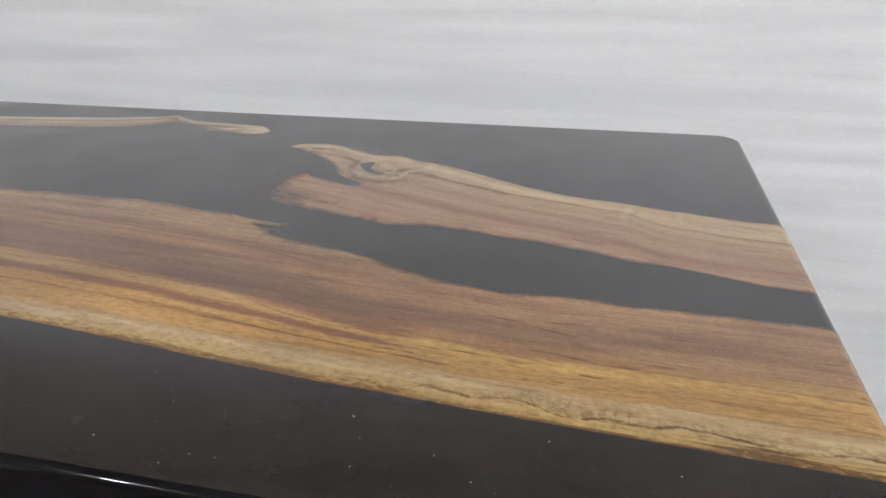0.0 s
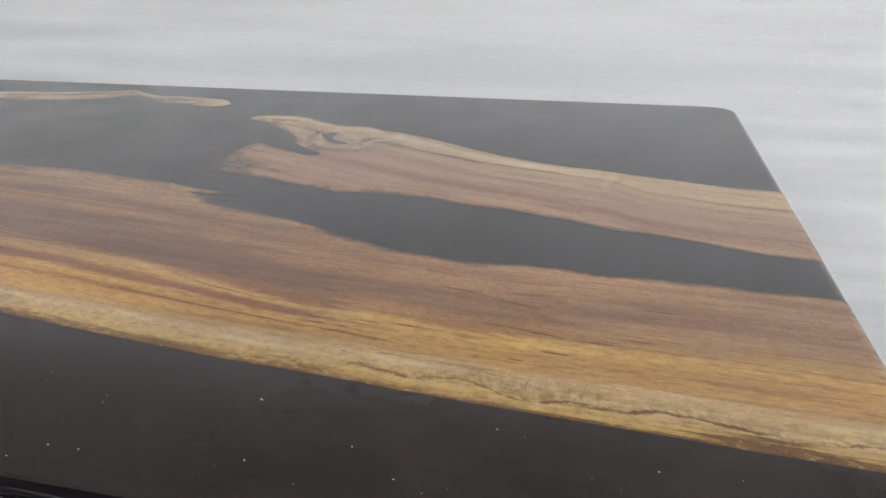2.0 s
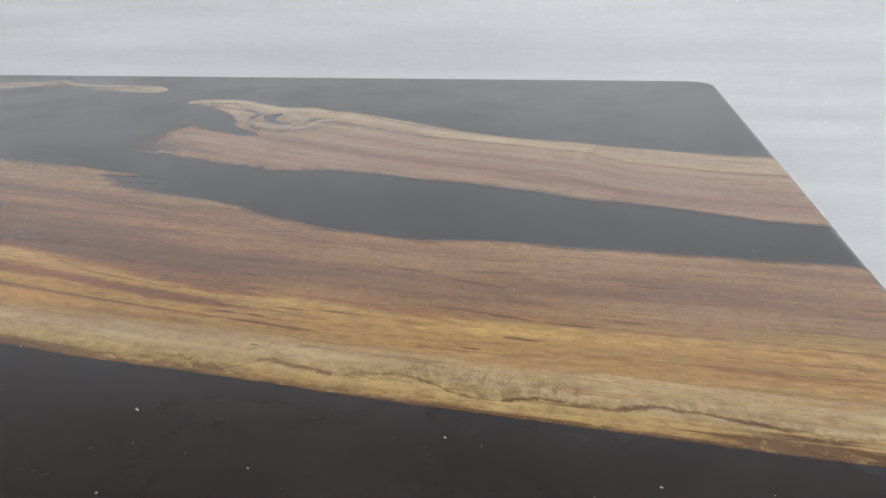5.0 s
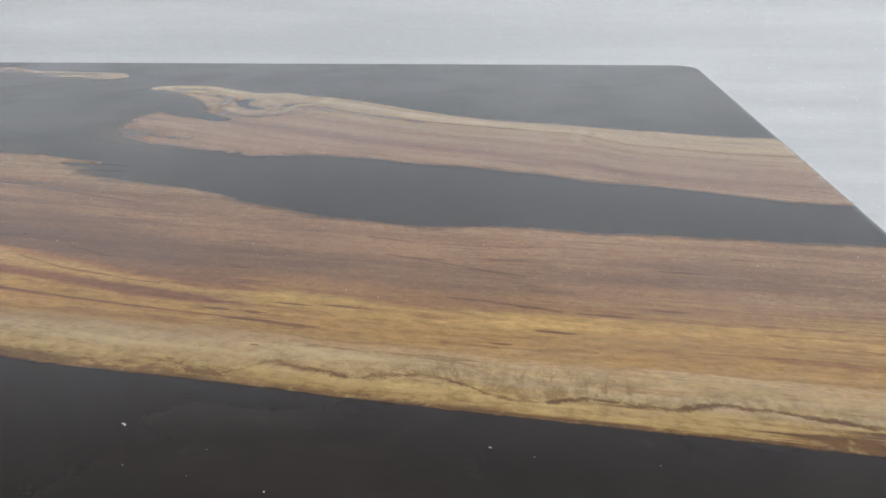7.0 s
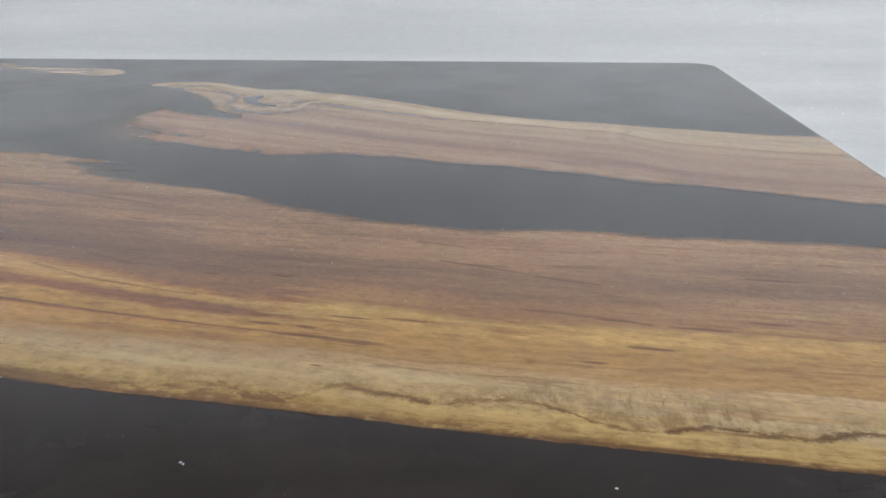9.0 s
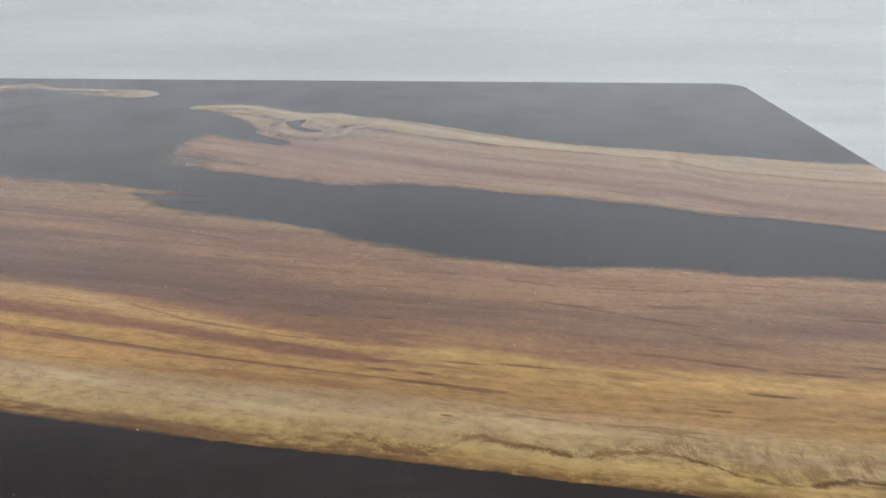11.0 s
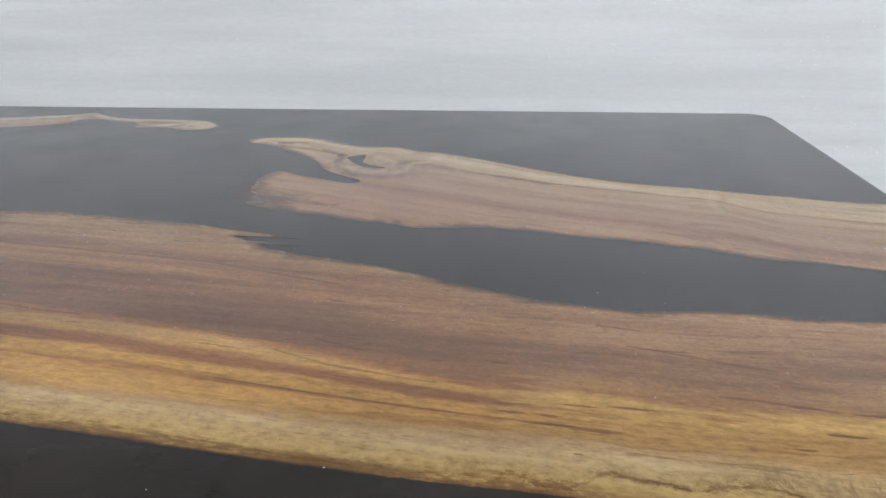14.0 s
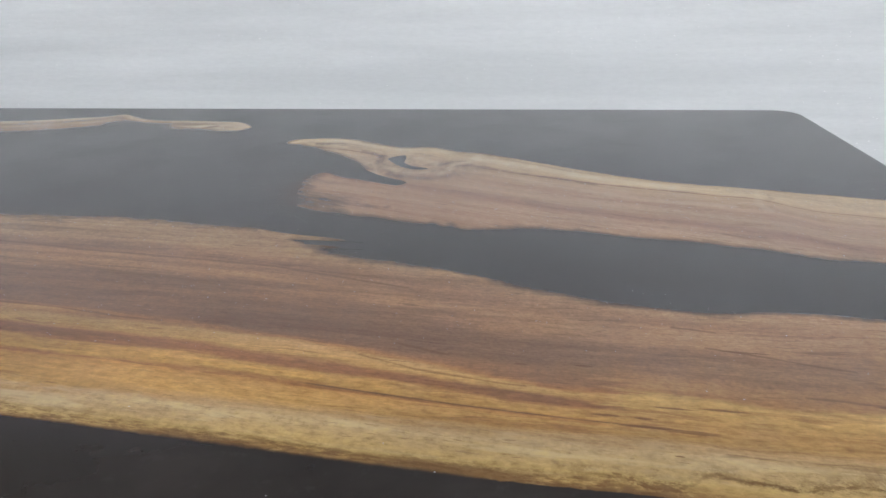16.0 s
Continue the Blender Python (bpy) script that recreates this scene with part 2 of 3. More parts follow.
    colour = m.mix(m.math("MULTIPLY", m.span(d, 0.011, 0.002), m.math("MULTIPLY", m.span(mould, 0.48, 0.60), m.span(u, -0.24, -0.19, 0.85, 0.42))), colour, (0.17, 0.095, 0.036))
    wander = m.noise(m.vec(m.math("MULTIPLY", u, 170.0), m.math("MULTIPLY", v, 210.0), 0.5), 1.0, 5, 0.75)
    away = m.math("ADD", away, m.math("MULTIPLY", m.math("SUBTRACT", wander, 0.5), 0.0065))
    deep = m.noise(m.vec(m.math("MULTIPLY", u, 55.0), m.math("MULTIPLY", v, 60.0), 3.5), 1.0, 4, 0.6)
    crack = m.math("MULTIPLY", m.span(m.math("ABSOLUTE", away), m.span(deep, 0.38, 0.65, 0.0007, 0.0019), 0.0), m.span(deep, 0.34, 0.56, 0.25, 1.0))
    crack = m.math("MULTIPLY", crack, m.span(u, -0.21, -0.16, 0.35, 1.0))
    beside = m.math("MULTIPLY", m.span(away, -0.0012, 0.0006), m.span(away, 0.009, 0.002))
    speckle = m.noise(m.vec(m.math("MULTIPLY", u, 260.0), m.math("MULTIPLY", v, 190.0), 2.0), 1.0, 4, 0.72)
    stain = m.math("MULTIPLY", beside, m.span(speckle, 0.42, 0.60))
    colour = m.mix(m.math("MULTIPLY", stain, m.span(u, -0.32, -0.16, 0.15, 0.55)), colour, (0.215, 0.145, 0.062))
    # the weathered patch above the crack
    patch = m.math("MULTIPLY", m.math("MULTIPLY", m.span(u, -0.160, -0.138), m.span(u, -0.088, -0.104)), m.math("MULTIPLY", m.span(away, 0.0, 0.002), m.span(v, 0.026, 0.017)))
    colour = m.mix(m.math("MULTIPLY", patch, m.span(speckle, 0.40, 0.62, 0.05, 0.55)), colour, (0.27, 0.185, 0.100))
    light = m.noise(m.vec(m.math("MULTIPLY", u, 210.0), m.math("MULTIPLY", v, 260.0), 22.0), 1.0, 4, 0.7)
    colour = m.mix(m.math("MULTIPLY", m.span(d, 0.026, 0.018), m.span(light, 0.50, 0.72, 0.0, 0.4)), colour, (0.62, 0.48, 0.23))
    colour = m.mix(m.math("MULTIPLY", crack, 0.95), colour, (0.110, 0.053, 0.017))
    # brown bark left along the live edge, breaking up into loops
    bark = m.noise(m.vec(m.math("MULTIPLY", u, 150.0), m.math("MULTIPLY", v, 520.0), 18.0), 1.0, 4, 0.7)
    ragged_bark = m.math("MULTIPLY", m.math("SUBTRACT", m.noise(m.vec(m.math("MULTIPLY", u, 420.0), m.math("MULTIPLY", v, 700.0), 19.0), 1.0, 4, 0.7), 0.46), 0.014)
    band = m.math("MULTIPLY", m.span(v, 0.0075, 0.0045), m.math("MULTIPLY", m.math("MULTIPLY", m.span(u, -0.19, -0.25), m.span(u, -0.33, -0.27, 0.6, 1.0)), m.span(bark, 0.44, 0.58)))
    solid = m.math("MULTIPLY", m.span(m.math("ADD", v, m.math("MULTIPLY", m.math("SUBTRACT", bark, 0.5), 0.012)), 0.0066, 0.0040), m.math("MULTIPLY", m.span(u, -0.230, -0.250), m.span(u, -0.300, -0.272)))
    colour = m.mix(m.math("MULTIPLY", m.math("MAXIMUM", band, solid), 0.72), colour, (0.135, 0.075, 0.034))
    colour = m.mix(m.span(m.stroke(u, v, [(-0.2195, 0.0025), (-0.2169, 0.0072), (-0.2133, 0.0076), (-0.2100, 0.0040)], ragged_bark), 0.0016, 0.0002, 0.0, 0.65), colour, (0.165, 0.088, 0.036))
    colour = m.mix(m.span(m.stroke(u, v, [(-0.2065, 0.0046), (-0.2000, 0.0042)], ragged_bark), 0.0034, 0.0010, 0.0, 0.7), colour, (0.150, 0.078, 0.030))
    colour = m.mix(m.span(m.stroke(u, v, [(-0.1610, 0.0112), (-0.1500, 0.0131)], ragged_bark), 0.0024, 0.0006, 0.0, 0.6), colour, (0.185, 0.110, 0.050))
    # fine upright cracks in the weathered patch
    comb = m.noise(m.vec(m.math("MULTIPLY", u, 560.0), m.math("MULTIPLY", v, 150.0), 61.0), 1.0, 4, 0.65)
    colour = m.mix(m.math("MULTIPLY", patch, m.span(comb, 0.48, 0.66, 0.0, 0.6)), colour, (0.200, 0.122, 0.058))
    # short dark ticks in the sapwood
    tick = m.noise(m.vec(m.math("MULTIPLY", u, 120.0), m.math("MULTIPLY", v, 850.0), 81.0), 1.0, 3, 0.6)
    zone = m.math("MULTIPLY", m.span(v, 0.008, 0.012), m.span(v, 0.034, 0.024))
    colour = m.mix(m.math("MULTIPLY", zone, m.span(tick, 0.60, 0.68, 0.0, 0.55)), colour, (0.185, 0.112, 0.062))
    # long dark lines that run with the grain
    drift = m.math("MULTIPLY", m.math("SUBTRACT", m.noise(m.vec(m.math("MULTIPLY", u, 40.0), m.math("MULTIPLY", v, 300.0), 71.0), 1.0, 4, 0.65), 0.5), 0.0022)
    for width, strength, places in (
        (0.0016, 0.55, [(-0.5506, 0.1460), (-0.4665, 0.1374), (-0.3964, 0.1348), (-0.3610, 0.1333), (-0.2930, 0.1214)]),
        (0.0030, 0.30, [(-0.5141, 0.1232), (-0.4376, 0.1150), (-0.3681, 0.1081)]),
        (0.0013, 0.60, [(-0.4819, 0.0769), (-0.4403, 0.0754), (-0.4078, 0.0716), (-0.3892, 0.0719)]),
        (0.0011, 0.60, [(-0.2886, 0.0718), (-0.2693, 0.0669)]), (0.0011, 0.55, [(-0.3021, 0.0610), (-0.2797, 0.0547), (-0.2494, 0.0509), (-0.2412, 0.0504)]),
        (0.0012, 0.65, [(-0.1837, 0.1010), (-0.1683, 0.0992)]), (0.0010, 0.65, [(-0.1742, 0.0862), (-0.1598, 0.0839), (-0.1361, 0.0780), (-0.1265, 0.0764)]),
        (0.0011, 0.60, [(-0.1489, 0.0573), (-0.1368, 0.0567), (-0.1153, 0.0538)]), (0.0012, 0.55, [(-0.1216, 0.0414), (-0.1144, 0.0411), (-0.1093, 0.0414)]),
        (0.0014, 0.45, [(-0.1460, 0.0300), (-0.1317, 0.0302)]), (0.0014, 0.40, [(-0.1205, 0.0307), (-0.1060, 0.0318)]),
    ):
        colour = m.mix(m.span(m.stroke(u, v, places, drift), width, 0.0, 0.0, strength), colour, (0.115, 0.050, 0.016))
    # single dark dashes in the gold and the heartwood: place, distance from the live edge, half length, half thickness
    wobble = m.math("MULTIPLY", m.math("SUBTRACT", m.noise(m.vec(m.math("MULTIPLY", u, 220.0), m.math("MULTIPLY", v, 500.0), 3.0), 1.0, 3, 0.6), 0.5), 1.5)
    for at, off, half, thick in (
        (-0.215, 0.0370, 0.006, 0.0008), (-0.203, 0.0367, 0.004, 0.0008), (-0.203, 0.0323, 0.011, 0.0010), (-0.188, 0.0313, 0.010, 0.0011),
        (-0.193, 0.0439, 0.008, 0.0006), (-0.177, 0.0452, 0.009, 0.0007), (-0.196, 0.0190, 0.0016, 0.0004), (-0.076, 0.0876, 0.009, 0.0010),
        (-0.101, 0.0532, 0.010, 0.0010), (-0.084, 0.0591, 0.007, 0.0008), (-0.131, 0.0322, 0.004, 0.0007), (-0.116, 0.0409, 0.007, 0.0007),
        (-0.124, 0.0546, 0.007, 0.0008), (-0.220, 0.0665, 0.004, 0.0008), (-0.243, 0.0646, 0.003, 0.0007), (-0.160, 0.0849, 0.011, 0.0005),
    ):
        a = m.math("POWER", m.math("DIVIDE", m.math("SUBTRACT", u, at), half), 2.0)
        b = m.math("POWER", m.math("DIVIDE", m.math("SUBTRACT", v, off), thick), 2.0)
        near = m.math("ADD", m.math("ADD", a, b), wobble)
        colour = m.mix(m.span(near, 1.1, 0.2, 0.0, 0.74), colour, (0.115, 0.048, 0.018))
    colour = m.mix(1.0, colour, m.ramp(m.math("DIVIDE", d, 0.2), scaled([(0.0, (1.03, 0.98, 0.80)), (0.018, (1.03, 1.00, 0.82)), (0.03, (1.05, 1.02, 0.77)), (0.050, (1.06, 1.03, 0.77)), (0.072, (0.975, 1.0, 0.985))], 0.2)), "MULTIPLY")
    # the plank is paler away from its end
    pale_end = m.math("MULTIPLY", m.math("MULTIPLY", m.span(u, -0.26, -0.31), m.span(u, -0.44, -0.37)), m.math("MULTIPLY", m.span(v, 0.004, 0.010), m.span(v, 0.072, 0.058)))
    colour = m.mix(pale_end, colour, m.mix(1.0, colour, (1.15, 1.15, 1.12), "MULTIPLY"))
    m.set(base=soaked(m, u, v, m.oiled(colour, 0.95), 0.0022, 0.020))
    satin(m)
    return m.mat


def branch_material():
    m = Nodes("branch_wood")
    u, v, _ = m.split(m.uv("grain"))
    d = warped(m, u, v, 0.014)
    full = 0.14
    stops = [(0.0, (0.330, 0.235, 0.130)), (0.003, (0.490, 0.375, 0.205)), (0.011, (0.560, 0.435, 0.245)), (0.020, (0.520, 0.390, 0.212)), (0.0228, (0.430, 0.295, 0.155)), (0.0237, (0.195, 0.115, 0.060)), (0.0250, (0.420, 0.290, 0.155)), (0.030, (0.460, 0.325, 0.175)), (0.038, (0.395, 0.262, 0.145)), (0.050, (0.345, 0.220, 0.128)), (0.062, (0.400, 0.262, 0.150)), (0.078, (0.325, 0.200, 0.118)), (0.095, (0.385, 0.242, 0.140)), (0.14, (0.350, 0.212, 0.122))]
    colour = m.ramp(m.math("DIVIDE", d, full), scaled(stops, full))
    colour = m.mix(1.0, grain(m, u, d, colour, 0.7), (0.95, 0.925, 0.93), "MULTIPLY")
    # the knot: a pale lip, the ring round its hole, a second eye beside it, and the seams that run from them
    x, y, _ = m.split(m.coords("Object"))
    shake = m.noise(m.vec(m.math("MULTIPLY", x, 110.0), m.math("MULTIPLY", y, 75.0), 6.0), 1.0, 4, 0.65)
    sway = m.math("MULTIPLY", m.math("SUBTRACT", shake, 0.5), 0.013)
    thick = m.span(m.noise(m.vec(m.math("MULTIPLY", x, 60.0), m.math("MULTIPLY", y, 60.0), 16.0), 1.0, 3, 0.6), 0.35, 0.65, 0.45, 1.0)
    DARK, SHADE, CREAM, PALE = (0.120, 0.072, 0.044), (0.190, 0.125, 0.080), (0.600, 0.490, 0.310), (0.500, 0.365, 0.215)
    # muddy brown round the knot
    mud = m.span(m.stroke(x, y, [(-0.352, -0.190), (-0.318, -0.205), (-0.290, -0.205)], sway), 0.036, 0.008, 0.0, 0.6)
    colour = m.mix(mud, colour, (0.285, 0.200, 0.125))
    fret = m.noise(m.vec(m.math("MULTIPLY", x, 150.0), m.math("MULTIPLY", y, 95.0), 26.0), 1.0, 5, 0.7)
    colour = m.mix(m.math("MULTIPLY", mud, 1.6, clamp=True), colour, m.mix(1.0, colour, m.ramp(fret, [(0.32, (0.58, 0.54, 0.50)), (0.5, (1, 1, 1)), (0.68, (1.32, 1.34, 1.36))]), "MULTIPLY"))
    for width, strength, tone, places in (
        (0.0085, 0.70, CREAM, [(-0.4290, -0.1345), (-0.4070, -0.1265), (-0.3825, -0.1285), (-0.3600, -0.1420), (-0.3450, -0.1500), (-0.3280, -0.1540), (-0.3080, -0.1560), (-0.2950, -0.1640)]),
        (0.0055, 0.75, DARK, [(-0.4010, -0.1385), (-0.3840, -0.1380), (-0.3640, -0.1563), (-0.3452, -0.1733)]),
        (0.0085, 0.45, PALE, [(-0.4050, -0.1480), (-0.3830, -0.1560), (-0.3660, -0.1750), (-0.3520, -0.1950)]),
        (0.0042, 0.70, DARK, [(-0.3452, -0.1733), (-0.3445, -0.1900), (-0.3400, -0.2050), (-0.3310, -0.2160)]),
        (0.0060, 0.38, CREAM, [(-0.3370, -0.2050), (-0.3250, -0.2145), (-0.3100, -0.2165), (-0.3020, -0.2080)]),
        (0.0065, 0.42, CREAM, [(-0.3175, -0.1800), (-0.3060, -0.1900), (-0.3000, -0.2000)]),
        (0.0034, 0.60, SHADE, [(-0.3200, -0.1660), (-0.3080, -0.1720), (-0.2980, -0.1790)]),
        (0.0080, 0.80, DARK, [(-0.3310, -0.2225), (-0.3170, -0.2290), (-0.3015, -0.2300), (-0.2910, -0.2220)]),
        (0.0062, 0.48, CREAM, [(-0.2970, -0.2190), (-0.2919, -0.2022), (-0.2876, -0.1915), (-0.2804, -0.1891), (-0.2727, -0.1720)]),
        (0.0034, 0.65, DARK, [(-0.3030, -0.2113), (-0.2985, -0.1960), (-0.2920, -0.1870), (-0.2837, -0.1855)]),
        (0.0080, 0.70, CREAM, [(-0.2766, -0.1800), (-0.2620, -0.1860), (-0.2400, -0.1970), (-0.2050, -0.2190), (-0.1720, -0.2345), (-0.1500, -0.2435)]),
        (0.0036, 0.70, DARK, [(-0.2880, -0.2000), (-0.2790, -0.1950), (-0.2620, -0.2050), (-0.2470, -0.2135), (-0.2200, -0.2275), (-0.1950, -0.2400)]),
        (0.0022, 0.60, SHADE, [(-0.2560, -0.1780), (-0.2200, -0.2015), (-0.1900, -0.2185)]),
        (0.0060, 0.50, PALE, [(-0.2543, -0.2224), (-0.2166, -0.2446), (-0.1691, -0.2686), (-0.1231, -0.2772)]),
        (0.0040, 0.28, CREAM, [(-0.1003, -0.2440), (-0.1027, -0.2563), (-0.1072, -0.2749), (-0.1039, -0.2838)]),
        (0.0026, 0.30, DARK, [(-0.0960, -0.2560), (-0.0985, -0.2660), (-0.1010, -0.2790)]),
        (0.0050, 0.70, DARK, [(-0.3707, -0.2716), (-0.3548, -0.2798), (-0.3379, -0.2861), (-0.3225, -0.2896)]),
        (0.0034, 0.45, SHADE, [(-0.2870, -0.2560), (-0.2500, -0.2680), (-0.2050, -0.2900)]),
        (0.0030, 0.45, SHADE, [(-0.2300, -0.3020), (-0.1800, -0.3120), (-0.1200, -0.3290)]),
    ):
        near = m.stroke(x, y, places, sway)
        colour = m.mix(m.math("MULTIPLY", m.span(near, width, 0.0, 0.0, strength), thick), colour, tone)
    m.set(base=soaked(m, u, v, m.oiled(colour, 0.97), 0.024, 0.011))
    satin(m)
    return m.mat


def twig_material():
    m = Nodes("twig_wood")
    u, v, _ = m.split(m.uv("grain"))
    d = warped(m, u, v, 0.008)
    colour = m.ramp(m.math("DIVIDE", d, 0.05), scaled([(0.0, (0.36, 0.27, 0.175)), (0.004, (0.52, 0.42, 0.285)), (0.010, (0.44, 0.335, 0.215)), (0.015, (0.30, 0.205, 0.130)), (0.026, (0.37, 0.265, 0.165)), (0.04, (0.31, 0.215, 0.135))], 0.05))
    colour = grain(m, u, d, colour, 0.7)
    x, y, _ = m.split(m.coords("Object"))
    sway = m.math("MULTIPLY", m.math("SUBTRACT", m.noise(m.vec(m.math("MULTIPLY", x, 80.0), m.math("MULTIPLY", y, 120.0), 3.0), 1.0, 4, 0.65), 0.5), 0.014)
    for width, strength, tone, places in (
        (0.0130, 0.75, (0.60, 0.48, 0.31), [(-0.548, -0.0895), (-0.520, -0.0800), (-0.500, -0.0740), (-0.484, -0.0820)]),
        (0.0100, 0.70, (0.60, 0.48, 0.31), [(-0.512, -0.0930), (-0.486, -0.0930)]),
        (0.0055, 0.75, (0.24, 0.145, 0.085), [(-0.556, -0.0820), (-0.535, -0.0850), (-0.520, -0.0880), (-0.510, -0.0790)]),
        (0.0200, 0.80, (0.045, 0.040, 0.038), [(-0.605, -0.0700), (-0.585, -0.0760), (-0.565, -0.0780)]),
    ):
        colour = m.mix(m.span(m.stroke(x, y, places, sway), width, 0.0, 0.0, strength), colour, tone)
    m.set(base=soaked(m, u, v, m.oiled(colour, 0.82), 0.018, 0.005))
    satin(m)
    return m.mat


def foam_material():
    m = Nodes("white_foam")
    p = m.coords("Object")
    x, y, z = m.split(p)
    band = m.noise(m.vec(m.math("MULTIPLY", x, 2.0), m.math("MULTIPLY", z, 26.0)), 1.0, 3, 0.6)
    bubble, tint = m.cells(m.vec(m.math("MULTIPLY", x, 0.6), y, z), 520)
    film = m.noise(p, 900, 2, 0.6)
    base = m.mix(m.span(band, 0.3, 0.7), (0.722, 0.732, 0.736), (0.815, 0.823, 0.825))
    # sparkles of the foam film, put in as whiter spots of colour
    spot, pick = m.cells(m.vec(m.math("MULTIPLY", x, 0.8), y, m.math("MULTIPLY", z, 1.3)), 300)
    lit, size, _ = m.split(pick)
    crowd = m.noise(m.vec(m.math("MULTIPLY", x, 5.0), m.math("MULTIPLY", z, 11.0), 9.0), 1.0, 3, 0.6)
    chosen = m.math("GREATER_THAN", lit, m.span(crowd, 0.45, 0.70, 0.990, 0.90))
    glint = m.math("MULTIPLY", m.span(spot, m.span(size, 0.0, 1.0, 0.14, 0.44), 0.12), chosen)
    base = m.mix(glint, base, (0.97, 0.97, 0.97))
    scuff = m.noise(m.vec(m.math("MULTIPLY", x, 90.0), m.math("MULTIPLY", z, 330.0), 5.0), 1.0, 4, 0.65)
    base = m.mix(1.0, base, m.ramp(scuff, [(0.30, (0.965, 0.965, 0.965)), (0.5, (1, 1, 1)), (0.70, (1.03, 1.03, 1.03))]), "MULTIPLY")
    height = m.math("ADD", m.math("MULTIPLY", bubble, 0.7), film)
    m.set(base=base, rough=m.span(m.noise(p, 300, 2), 0.35, 0.65, 0.36, 0.50), normal=m.bump(height, 0.02, 0.0010), ior=1.5, spec=0.9)
    return m.mat


def plain_material(name, a, b, scale, rough, metal=0.0, bump=0.1):
    m = Nodes(name)
    p = m.coords("Object")
    slow, quick = m.noise(p, scale, 4, 0.6), m.noise(p, scale * 14, 4, 0.65)
    base = m.mix(m.span(slow, 0.3, 0.7), a, b)
    base = m.mix(m.span(quick, 0.4, 0.8, 0.0, 0.3), base, tuple(0.6 * c for c in a))
    m.set(base=base, rough=rough, metal=metal, normal=m.bump(quick, bump, 0.002))
    return m.mat


def lamp_material(strength):
    m = Nodes("tube_glow")
    m.set(base=(0.9, 0.9, 0.9), glow=(0.97, 0.978, 1.0), glow_strength=strength)
    return m.mat


RESIN, EDGE, PLANK, BRANCH, TWIG = resin_material(), edge_material(), plank_material(), branch_material(), twig_material()
FOAM, TUBE, DIM_TUBE = foam_material(), lamp_material(715.0), lamp_material(330.0)
FILL_TUBE = lamp_material(830.0)
PLASTER = plain_material("painted_plaster", (0.19, 0.165, 0.14), (0.235, 0.205, 0.175), 3, 0.8)
LIMEWASH = plain_material("limewash", (0.60, 0.60, 0.60), (0.68, 0.68, 0.68), 3, 0.8)
CONCRETE = plain_material("concrete", (0.055, 0.05, 0.045), (0.09, 0.082, 0.075), 2, 0.75)
STEEL = plain_material("black_steel", (0.02, 0.02, 0.02), (0.03, 0.03, 0.032), 8, 0.45, 0.6)
WHITE = plain_material("white_enamel", (0.75, 0.75, 0.74), (0.8, 0.8, 0.8), 6, 0.4)
DUST_SPARKLE = plain_material("dust", (0.32, 0.32, 0.33), (0.62, 0.62, 0.62), 260, 0.7)


# ---- building ----
def part(name, bm, material, parent=None, label=""):
    mesh = bpy.data.meshes.new(name)
    bm.to_mesh(mesh)
    bm.free()
    for mat in material if isinstance(material, (list, tuple)) else [material]:
        mesh.materials.append(mat)
    ob = new(name, mesh)
    ob.parent = parent
    if label:
        tagged(ob, label)
    return ob


def add_box(bm, low, high, bevel=0.0):
    made = bmesh.ops.create_cube(bm, size=1.0)["verts"]
    for v in made:
        v.co = Vector([(low[k] + high[k]) / 2 + v.co[k] * (high[k] - low[k]) for k in range(3)])
    if bevel:
        edges = list({e for v in made for e in v.link_edges})
        bmesh.ops.bevel(bm, geom=edges, offset=bevel, segments=2, affect="EDGES", profile=0.5)


def boxes(name, spans, material, parent=None, label="", bevel=0.0):
    bm = bmesh.new()
    for low, high in spans:
        add_box(bm, low, high, bevel)
    return part(name, bm, material, parent, label)


def empty(name, place):
    ob = new(name)
    ob.location = place
    return ob


# ---- the room ----
# unseen walls; the dark plaster makes the resin and its edge reflect less
for name, low, high, mat in (
    ("floor", (-6.0, -8.0, -0.1), (4.0, 0.3, 0.0), CONCRETE),
    ("wall_north", (-6.0, 0.2, 0.0), (4.0, 0.35, 4.2), PLASTER),
    ("wall_south", (-6.0, -8.15, 0.0), (4.0, -8.0, 4.2), PLASTER),
    ("wall_west", (-6.15, -8.15, 0.0), (-6.0, 0.35, 4.2), LIMEWASH),
    ("wall_east", (4.0, -8.15, 0.0), (4.15, 0.35, 4.2), LIMEWASH),
    ("ceiling", (-6.15, -8.15, 4.2), (4.15, 0.35, 4.3), LIMEWASH),
):
    tagged(boxes(name, [(low, high)], mat), kind="structure")


